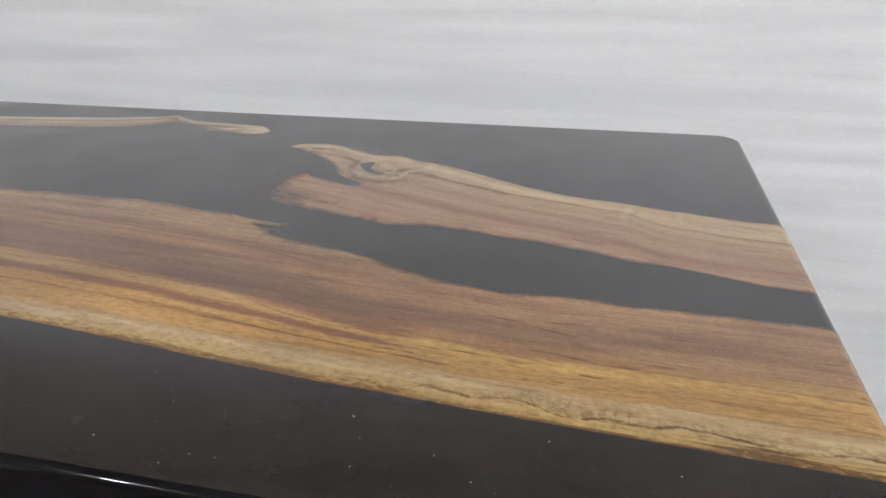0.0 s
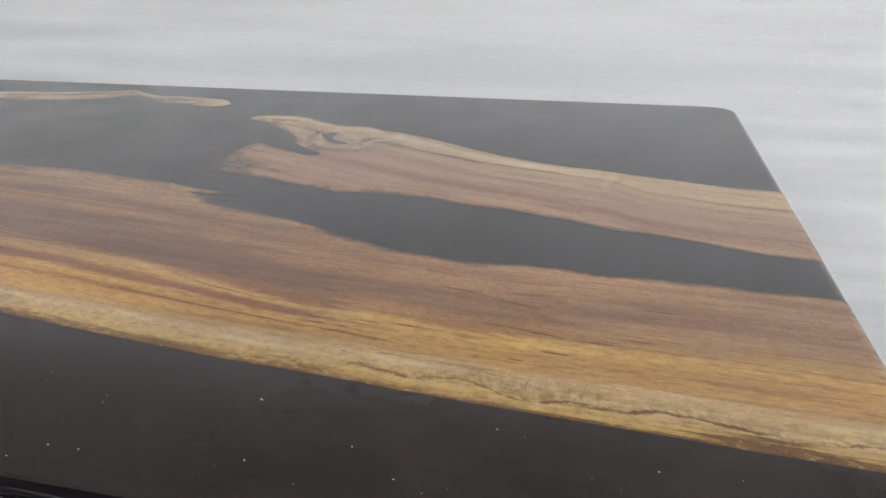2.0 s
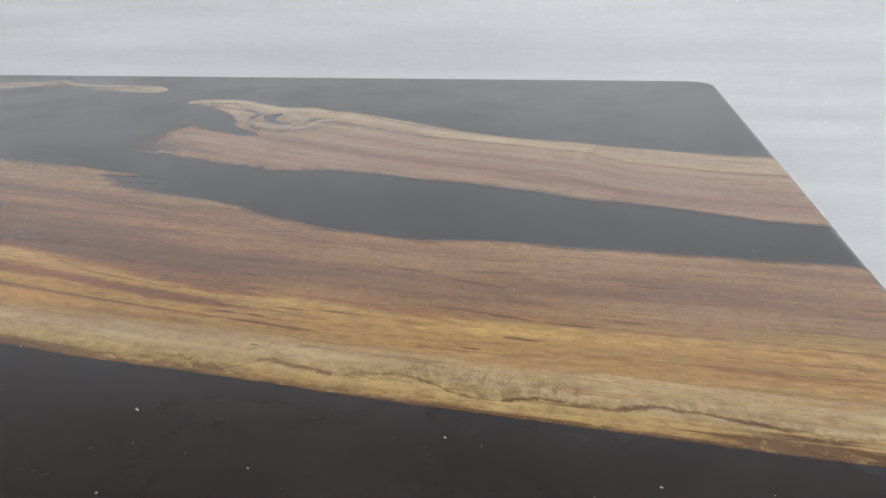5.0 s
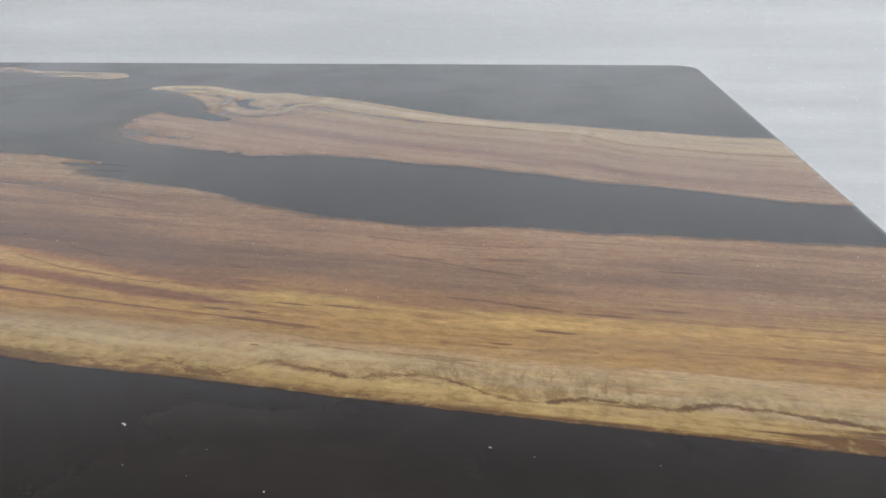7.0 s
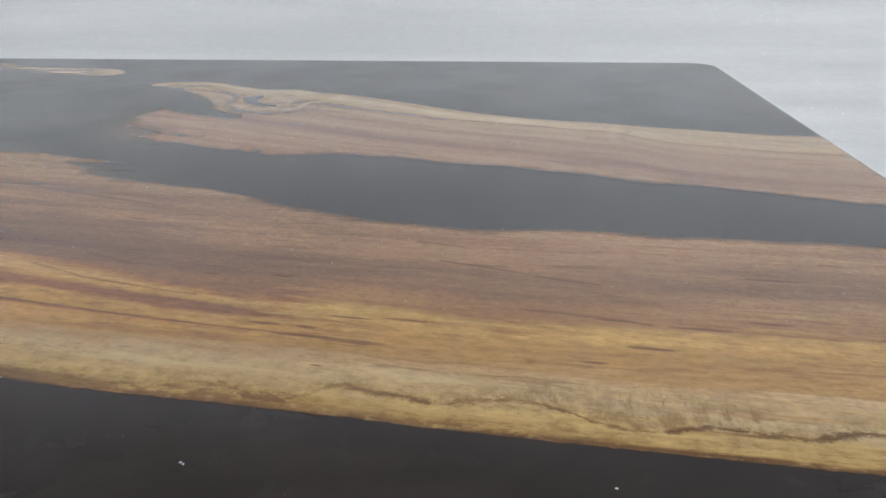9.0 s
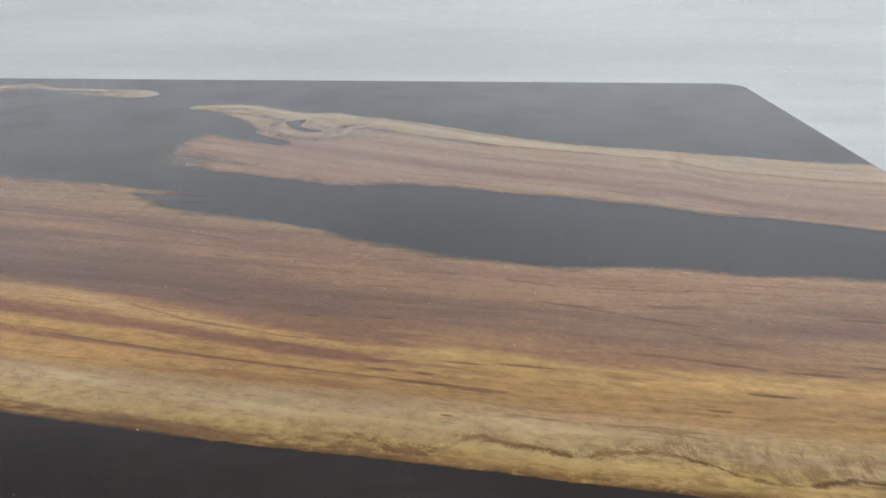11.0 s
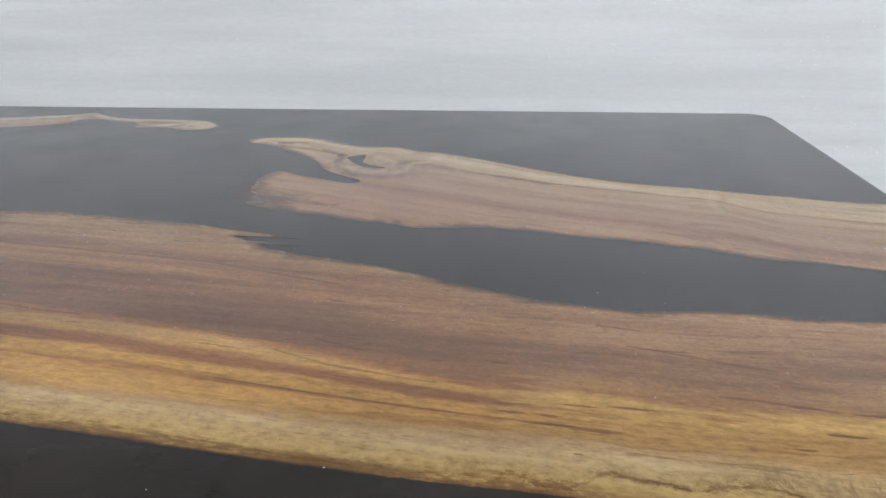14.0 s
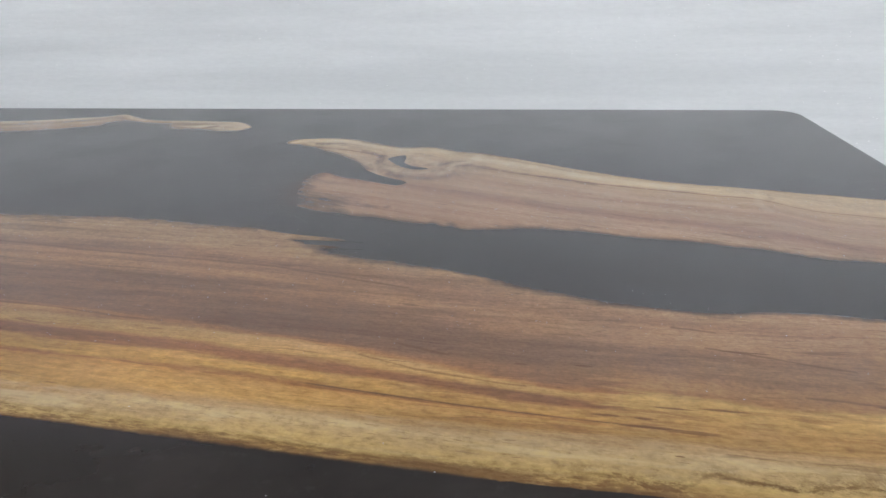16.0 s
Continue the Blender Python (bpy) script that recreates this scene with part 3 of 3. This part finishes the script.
def foam_sheet():
    """Thin ribbed packing foam that hangs down the wall."""
    # the unseen top ends low, so near resin reflects the dark wall above it
    xs, zs = np.linspace(-2.6, 2.2, 161), np.linspace(0.004, 1.25, 501)
    bm = bmesh.new()
    front = []
    for x in xs:
        column = []
        for z in zs:
            sway = noise.noise((x * 0.7, z * 1.5, 0.0)) * 0.012 + noise.noise((x * 2.2, z * 9.0, 4.0)) * 0.004
            rib = math.sin(2 * math.pi * (z + sway) / 0.0335)
            depth = 0.00048 * rib * (0.6 + 0.8 * noise.noise((x * 3.0, z * 14.0, 8.0))) + 0.0022 * noise.noise((x * 1.1, z * 3.0, 2.0))
            column.append(bm.verts.new((x, WALL_Y + depth, z)))
        front.append(column)
    for a, b in zip(front, front[1:]):
        for k in range(len(zs) - 1):
            bm.faces.new((a[k], b[k], b[k + 1], a[k + 1])).smooth = True
    rim = [c[0] for c in front] + front[-1][1:] + [c[-1] for c in front[-2::-1]] + front[0][-2:0:-1]
    back = [bm.verts.new((v.co.x, WALL_Y + 0.012, v.co.z)) for v in rim]
    for k in range(len(rim)):
        n = (k + 1) % len(rim)
        bm.faces.new((rim[n], rim[k], back[k], back[n]))
    bm.faces.new(back)
    ob = part("foam_sheet", bm, FOAM)
    return tagged(ob, "white ribbed packing foam sheet hung on the wall", "foam sheet")


foam_sheet()


# ---- the table ----
def outline(inset, corner=0.026, steps=12):
    """The plan of the tabletop, drawn in by inset."""
    r = max(corner - inset, 0.001)
    east, north, south = EAST - corner, NORTH - corner, SOUTH + corner
    centres = ((east, north, 0), (-LONG + corner, north, 90), (-LONG + corner, south, 180), (east, south, 270))
    return [(cx + r * math.cos(radians(a + 90 * k / steps)), cy + r * math.sin(radians(a + 90 * k / steps))) for cx, cy, a in centres for k in range(steps + 1)]


def resin_slab(table):
    """The poured slab: a flat satin face, a polished rounded edge and sides."""
    bm = bmesh.new()
    levels = [(ROUND * (1 - math.sin(a)), -ROUND * (1 - math.cos(a))) for a in [radians(15 * k) for k in range(7)]]
    levels += [(0.0, -THICK + 0.003), (0.003, -THICK)]
    rings = [[bm.verts.new((x, y, z)) for x, y in outline(inset)] for inset, z in levels]
    # the flat face, in strips from end to end
    top, n = rings[0], len(rings[0])
    east, west = top[3 * n // 4:] + top[:n // 4], top[n // 4:3 * n // 4][::-1]
    for k in range(n // 2 - 1):
        bm.faces.new((east[k], east[k + 1], west[k + 1], west[k]))
    for row, (a, b) in enumerate(zip(rings, rings[1:])):
        for k in range(len(a)):
            n = (k + 1) % len(a)
            f = bm.faces.new((a[k], b[k], b[n], a[n]))
            f.smooth, f.material_index = True, 0 if row < 1 else 1
    bm.faces.new(rings[-1][::-1])
    return part("resin_slab", bm, [RESIN, EDGE], table, "dark grey satin resin with polished edges")


def curve(points):
    """A smooth function of x through a few points."""
    px, py = np.array(points, float).T
    slope = np.gradient(py, px)

    def value(x):
        k = int(np.clip(np.searchsorted(px, x) - 1, 0, len(px) - 2))
        h = px[k + 1] - px[k]
        t = min(max((x - px[k]) / h, 0.0), 1.0)
        return ((2 * t**3 - 3 * t**2 + 1) * py[k] + (t**3 - 2 * t**2 + t) * h * slope[k] + (3 * t**2 - 2 * t**3) * py[k + 1] + (t**3 - t**2) * h * slope[k + 1])

    return value


def frayed(x, seed, coarse, fine):
    return coarse * noise.noise((x * 45, seed, 0.0)) + fine * noise.noise((x * 260, seed, 5.0)) + 0.5 * fine * noise.noise((x * 700, seed, 9.0))


def padding(x):
    """How far the soaked wood reaches on under the resin."""
    k = min(max((x + 0.32) / 0.12, 0.0), 1.0)
    return 1.0 - 0.6 * k * k * (3 - 2 * k)


def inlay(name, lobes, grain_of, material, table, label, step=0.0012, row=0.003, bands_of=None, crack_of=None):
    """A piece of wood that lies flush in the resin; each lobe spans (x0, x1, lower edge, upper edge)."""
    bm = bmesh.new()
    bm.loops.layers.uv.new("grain")
    bm.loops.layers.uv.new("rim")
    bm.loops.layers.uv.new("bands")
    bm.loops.layers.uv.new("crack")
    layer, rim, bands, crack = (bm.loops.layers.uv[k] for k in ("grain", "rim", "bands", "crack"))
    for x0, x1, lower, upper, open_end in lobes:
        xs = list(np.arange(x0, x1, step)) + [x1]
        bend = []
        if x1 >= 0:
            xs = [x for x in xs if x < EAST - ROUND] + [EAST - ROUND]
            bend = [radians(15 * k) for k in range(1, 7)]
        stations = [(x, x, 0.0) for x in xs] + [(EAST - ROUND + ROUND * math.sin(a), EAST - ROUND + ROUND * a, -ROUND * (1 - math.cos(a))) for a in bend]
        count = max(4, int(max(upper(x) - lower(x) for x in xs) / row))
        columns = []
        for x, along, z in stations:
            lo, hi = lower(x), max(upper(x), lower(x) + 1e-5)
            end, clear = (0.22 if open_end == "low" else 0.12) * (x - x0) if open_end else 1.0 if open_end is False else 0.2 * (x1 - x), 0.010 if open_end is None else 0.0
            join = 0.8 * max(0.0, x - x1 + 0.04)
            low_join, high_join = join if open_end == "low" else 0.0, join if open_end == "high" else 0.0
            columns.append([(bm.verts.new((x + (0.00003 if z < -0.001 else 0.0), lo + (hi - lo) * k / count, z + (0.00007 if clear else 0.00003))), along, (min((hi - lo) * k / count + clear + low_join, 0.2), min((hi - lo) * (1 - k / count) + clear + high_join, end))) for k in range(count + 1)])
        for a, b in zip(columns, columns[1:]):
            for k in range(count):
                f = bm.faces.new([q[0] for q in (a[k], b[k], b[k + 1], a[k + 1])])
                f.smooth = True
                for loop, q in zip(f.loops, (a[k], b[k], b[k + 1], a[k + 1])):
                    loop[layer].uv = grain_of(q[1], q[0].co.y)
                    loop[rim].uv = q[2]
                    if bands_of:
                        loop[bands].uv = bands_of(q[1], q[0].co.y)
                        loop[crack].uv = (crack_of(q[1], q[0].co.y), 0.0)
    return part(name, bm, material, table, label)


def plank(table):
    front = curve([(-1.5, -0.50), (-1.2, -0.49), (-0.9, -0.498), (-0.6, -0.492), (-0.427, -0.505), (-0.39, -0.509), (-0.353, -0.5135), (-0.317, -0.518), (-0.254, -0.525), (-0.2, -0.529), (-0.148, -0.5335), (-0.102, -0.5365), (-0.06, -0.5395), (0.0, -0.543)])
    back = curve([(-1.5, -0.30), (-1.2, -0.32), (-0.9, -0.305), (-0.6, -0.314), (-0.55, -0.312), (-0.496, -0.3145), (-0.442, -0.321), (-0.40, -0.329), (-0.378, -0.3345), (-0.368, -0.3400), (-0.356, -0.3510), (-0.342, -0.3605), (-0.328, -0.3668), (-0.301, -0.3745), (-0.265, -0.387), (-0.232, -0.3995), (-0.2, -0.4105), (-0.167, -0.4165), (-0.135, -0.415), (-0.105, -0.417), (-0.046, -0.4195), (0.0, -0.4215)])

    def low(x):
        return front(x) + frayed(x, 3.0, 0.0002, 0.0004)

    def high(x):
        return back(x) + 0.006 * padding(x) + frayed(x, 7.0, 0.0012, 0.0009)

    tongue_low = curve([(-0.385, -0.3410), (-0.362, -0.3440), (-0.345, -0.3446), (-0.324, -0.3462)])
    tongue_top = curve([(-0.385, -0.3300), (-0.362, -0.3365), (-0.345, -0.3402), (-0.324, -0.3458)])
    sliver_low = curve([(-0.366, -0.3570), (-0.345, -0.3560), (-0.322, -0.3556)])
    sliver_top = curve([(-0.366, -0.3495), (-0.345, -0.3512), (-0.322, -0.3551)])

    def tongue_high(x):
        return tongue_top(x) + frayed(x, 2.0, 0.0006, 0.0004)

    # where the bands of the grain lie, counted from the live edge, along the plank
    places = (-0.45, -0.38, -0.33, -0.285, -0.23, -0.2)
    west = np.array([(0.013, 0.038, 0.057, 0.066, 0.076), (0.020, 0.040, 0.0555, 0.0645, 0.0735), (0.023, 0.0395, 0.0508, 0.0615, 0.068), (0.0235, 0.037, 0.049, 0.0562, 0.0605), (0.0255, 0.0337, 0.043, 0.048, 0.050), (0.026, 0.0320, 0.041, 0.046, 0.048)])
    levels = (0.0, 0.024, 0.041, 0.053, 0.0625, 0.0695, 0.2)

    def bands(x, y):
        v = y - front(x)
        here = [np.interp(x, places, west[:, k]) for k in range(5)]
        far = here[-1] + 0.1305
        gold = np.interp(x, (-0.21, -0.185, -0.16, -0.13, -0.105, -0.055, -0.03, 0.0), (0.049, 0.0490, 0.0455, 0.0465, 0.052, 0.056, 0.059, 0.058))
        return (float(np.interp(v, (0.0, *here, far), levels)), float(np.interp(v, (0.0, 0.026, gold, gold + 0.145), (0.0, 0.024, 0.055, 0.2))))

    wander = curve([(-1.5, 0.006), (-0.45, 0.006), (-0.40, 0.0075), (-0.35, 0.006), (-0.30, 0.005), (-0.27, 0.004), (-0.255, 0.0054), (-0.244, 0.0034), (-0.231, 0.005), (-0.22, 0.0073), (-0.211, 0.006), (-0.203, 0.003), (-0.196, 0.0064), (-0.189, 0.0113), (-0.178, 0.010), (-0.165, 0.0095), (-0.147, 0.0131), (-0.137, 0.0105), (-0.130, 0.0077), (-0.122, 0.0067), (-0.107, 0.0105), (-0.092, 0.0092), (-0.080, 0.013), (-0.059, 0.0116), (-0.032, 0.0098), (-0.013, 0.013), (0.01, 0.012)])

    return inlay("live_edge_plank", [(-LONG + 0.004, 0.0, low, high, False), (-0.385, -0.324, tongue_low, tongue_high, None), (-0.366, -0.322, sliver_low, sliver_top, None)], lambda x, y: (x, y - front(x)), PLANK, table, "golden brown plank with a pale live edge", row=0.002, bands_of=bands, crack_of=lambda x, y: y - front(x) - wander(x))


def branch(table):
    upper = curve([(-0.437, -0.1410), (-0.431, -0.133), (-0.424, -0.126), (-0.405, -0.1195), (-0.382, -0.1205), (-0.357, -0.133), (-0.336, -0.1455), (-0.311, -0.1455), (-0.293, -0.157), (-0.274, -0.160), (-0.255, -0.173), (-0.227, -0.190), (-0.2, -0.207), (-0.151, -0.2305), (-0.129, -0.237), (-0.108, -0.2415), (-0.067, -0.252), (-0.029, -0.2615), (0.0, -0.2655)])
    throat = curve([(-0.437, -0.1380), (-0.429, -0.1405), (-0.412, -0.149), (-0.394, -0.163), (-0.373, -0.184), (-0.350, -0.2105), (-0.334, -0.2265), (-0.325, -0.2325), (-0.3195, -0.2362), (-0.317, -0.2399)])
    jaw = curve([(-0.400, -0.268), (-0.392, -0.246), (-0.386, -0.228), (-0.379, -0.2175), (-0.365, -0.2240), (-0.349, -0.2345), (-0.332, -0.2425), (-0.3195, -0.2432), (-0.317, -0.2400)])
    lower = curve([(-0.400, -0.271), (-0.392, -0.278), (-0.384, -0.284), (-0.376, -0.289), (-0.361, -0.2965), (-0.341, -0.3015), (-0.309, -0.3115), (-0.285, -0.3175), (-0.263, -0.3215), (-0.242, -0.3212), (-0.221, -0.323), (-0.18, -0.3315), (-0.142, -0.3395), (-0.124, -0.345), (-0.106, -0.3525), (-0.072, -0.3585), (-0.041, -0.368), (-0.026, -0.3735), (0.0, -0.377)])

    def up(x):
        return upper(x) + 0.003 * padding(x) + frayed(x, 11.0, 0.0016, 0.0006)

    def down(x):
        return lower(x) - 0.006 * padding(x) + frayed(x, 13.0, 0.0012, 0.0008) + 0.004 * math.exp(-(((x + 0.291) / 0.003) ** 2)) + 0.003 * math.exp(-(((x + 0.281) / 0.003) ** 2))

    easy = curve([(-0.437, -0.11), (-0.33, -0.148), (-0.2, -0.205), (-0.1, -0.243), (0.01, -0.268)])

    rim = curve([(-0.437, 0.030), (-0.30, 0.036), (-0.247, 0.035), (-0.22, 0.033), (-0.195, 0.030), (-0.172, 0.0257), (-0.15, 0.0222), (-0.124, 0.0225), (-0.100, 0.0240), (-0.0876, 0.0320), (-0.05, 0.0360), (0.02, 0.0350)])

    def flow(x, y):
        """The grain runs with the upper edge and curls round the knot."""
        deep = min(max((upper(x) - y - 0.02) / 0.05, 0.0), 1.0)
        d = upper(x) * (1 - deep) + easy(x) * deep - y
        d = float(np.interp(d, (-0.02, 0.0, rim(x), 0.16), (-0.02, 0.0, 0.0235, 0.148)))
        dx, dy = (x + 0.326) / 1.25, y + 0.192
        r = math.hypot(dx, dy)
        pull = max(0.0, 1.0 - r / 0.036)
        pull = pull * pull * (3 - 2 * pull)
        return (x + 0.25 * pull * dy, d * (1 - pull) + (0.011 + 0.5 * r) * pull)

    return inlay("forked_branch", [(-0.437, -0.317, lambda x: throat(x) + frayed(x, 17.0, 0.0008, 0.0006), up, "low"), (-0.400, -0.317, down, lambda x: jaw(x) + frayed(x, 19.0, 0.0008, 0.0006), "high"), (-0.317, 0.0, down, up, False)],
                 flow, BRANCH, table, "tan branch wood with a pale rim and knot")


def twig(table):
    upper = curve([(-1.35, -0.10), (-1.1, -0.095), (-0.95, -0.092), (-0.8235, -0.0775), (-0.755, -0.0662), (-0.688, -0.055), (-0.657, -0.0453), (-0.628, -0.0335), (-0.6199, -0.0275), (-0.6034, -0.038), (-0.584, -0.0495), (-0.543, -0.0540), (-0.507, -0.0579), (-0.4933, -0.0606), (-0.4800, -0.0735), (-0.4740, -0.0820)])
    lower = curve([(-1.35, -0.101), (-1.1, -0.16), (-0.95, -0.155), (-0.7776, -0.1271), (-0.716, -0.114), (-0.654, -0.1007), (-0.621, -0.0885), (-0.5994, -0.0790), (-0.5687, -0.0833), (-0.5407, -0.0952), (-0.519, -0.0984), (-0.486, -0.0990), (-0.478, -0.0940), (-0.4740, -0.0830)])
    return inlay("twig_inlay", [(-1.35, -0.474, lambda x: lower(x) + frayed(x, 23.0, 0.0012, 0.0008), lambda x: upper(x) + frayed(x, 29.0, 0.0012, 0.0008), False)],
                 lambda x, y: (x, upper(x) - y), TWIG, table, "thin pale twig wood with a blunt tip")


def knot_fill(table):
    """Resin that fills the hole of the knot, with a tail."""
    bm = bmesh.new()
    places = [(-0.3390, -0.1816), (-0.3348, -0.1749), (-0.3285, -0.1722), (-0.3262, -0.1800), (-0.3258, -0.1915), (-0.3170, -0.2010), (-0.3065, -0.2062), (-0.3120, -0.2092), (-0.3212, -0.2065), (-0.3310, -0.1964)]
    ring, n = [], len(places)
    for k in range(n):
        a, b, c, d = (Vector(places[(k + j) % n]) for j in (-1, 0, 1, 2))
        for t in np.arange(0, 1, 0.125):
            at = 0.5 * (2 * b + (c - a) * t + (2 * a - 5 * b + 4 * c - d) * t**2 + (3 * b - a - 3 * c + d) * t**3)
            shift = 0.0007 * noise.noise((at.x * 400, at.y * 300, 3.0))
            ring.append(bm.verts.new((at.x + shift, at.y + 1.5 * shift, 0.00006)))
    bm.faces.new(ring[::-1])
    return part("knot_fill", bm, RESIN, table, "dark resin filling the knot hole")


def dining_table():
    table = tagged(empty("resin_table", (0, 0, TOP)), "dark resin and golden wood table with a satin top", "table")
    resin_slab(table)
    plank(table)
    branch(table)
    twig(table)
    knot_fill(table)
    for x in (-1.3, -0.28):
        boxes("leg", [((x - 0.04, -0.52, -TOP), (x + 0.04, -0.48, -THICK)), ((x - 0.04, -0.12, -TOP), (x + 0.04, -0.08, -THICK)), ((x - 0.04, -0.48, -TOP), (x + 0.04, -0.12, -TOP + 0.04))], STEEL, table, "black steel leg frame", 0.003)
    return table


dining_table()


def dust():
    """Dust and lint on the tabletop; the finest specks stand in for lacquer sparkle."""
    rng = random.Random(5)
    bm = bmesh.new()
    for k in range(12000):
        x, y, s = rng.uniform(-0.95, -0.01), rng.uniform(-0.46, -0.01), rng.choice((0.0001, 0.00012, 0.00015, 0.00019))
        if y < -0.33 and k % 4:
            y += 0.3
        if k < 90:
            x, y, s = rng.uniform(-0.62, -0.02), rng.uniform(-0.59, -0.02), rng.choice((0.00014, 0.0002, 0.00026))
        elif k < 130:
            x, y, s = rng.uniform(-0.33, -0.08), rng.uniform(-0.598, -0.545), rng.choice((0.00008, 0.00012, 0.0002, 0.0003))
        a = rng.uniform(0, math.pi)
        n = rng.randint(5, 7)
        ring = [bm.verts.new((x + s * rng.uniform(0.5, 1.6) * math.cos(a + 6.283 * k / n), y + s * rng.uniform(0.5, 1.2) * math.sin(a + 6.283 * k / n), TOP + 0.0001)) for k in range(n)]
        tip = bm.verts.new((x, y, TOP + 0.0001 + s * 0.8))
        for k in range(n):
            bm.faces.new((ring[k], ring[(k + 1) % n], tip))
    return tagged(part("dust", bm, DUST_SPARKLE), "white dust specks and added lacquer sparkle on the tabletop", "dust", kind="stuff")


dust()


# ---- tube lamps under the ceiling, and a fill tube added on the wall ----
def tube_lamp(x, y, z, length, turn, radius=0.016, glow=TUBE):
    lamp = tagged(empty("tube_lamp", (x, y, z)), "white tube lamp fixed under the ceiling", "lamp", "tube lamps")
    lamp.rotation_euler = (0, 0, radians(turn))
    boxes("housing", [((-length / 2, -0.03, 0.0), (length / 2, 0.03, 0.05))], WHITE, lamp, bevel=0.006)
    bm = bmesh.new()
    bmesh.ops.create_cone(bm, cap_ends=True, segments=16, radius1=radius, radius2=radius, depth=length - 0.06, matrix=Matrix.Translation((0, 0, -radius - 0.004)) @ Matrix.Rotation(radians(90), 4, "Y"))
    part("tube", bm, glow, lamp, "glowing white tube")
    return lamp


# Added fill tube behind the camera, unseen, that brightens the foam.
fill_lamp = tube_lamp(1.0, -7.95, 2.9, 1.2, 0, glow=FILL_TUBE)
fill_lamp.rotation_euler = (radians(90), 0, 0)
tagged(fill_lamp, "unseen white fill tube added on the wall to brighten the foam", "lamp", "tube lamps")
tube_lamp(0.8, -4.2, 4.1, 1.2, 90)
tube_lamp(2.2, -4.2, 4.1, 1.2, 90)
tube_lamp(3.5, -4.2, 4.1, 1.2, 90)
tube_lamp(-3.41, -4.4, 4.15, 0.26, 0, 0.07, DIM_TUBE)
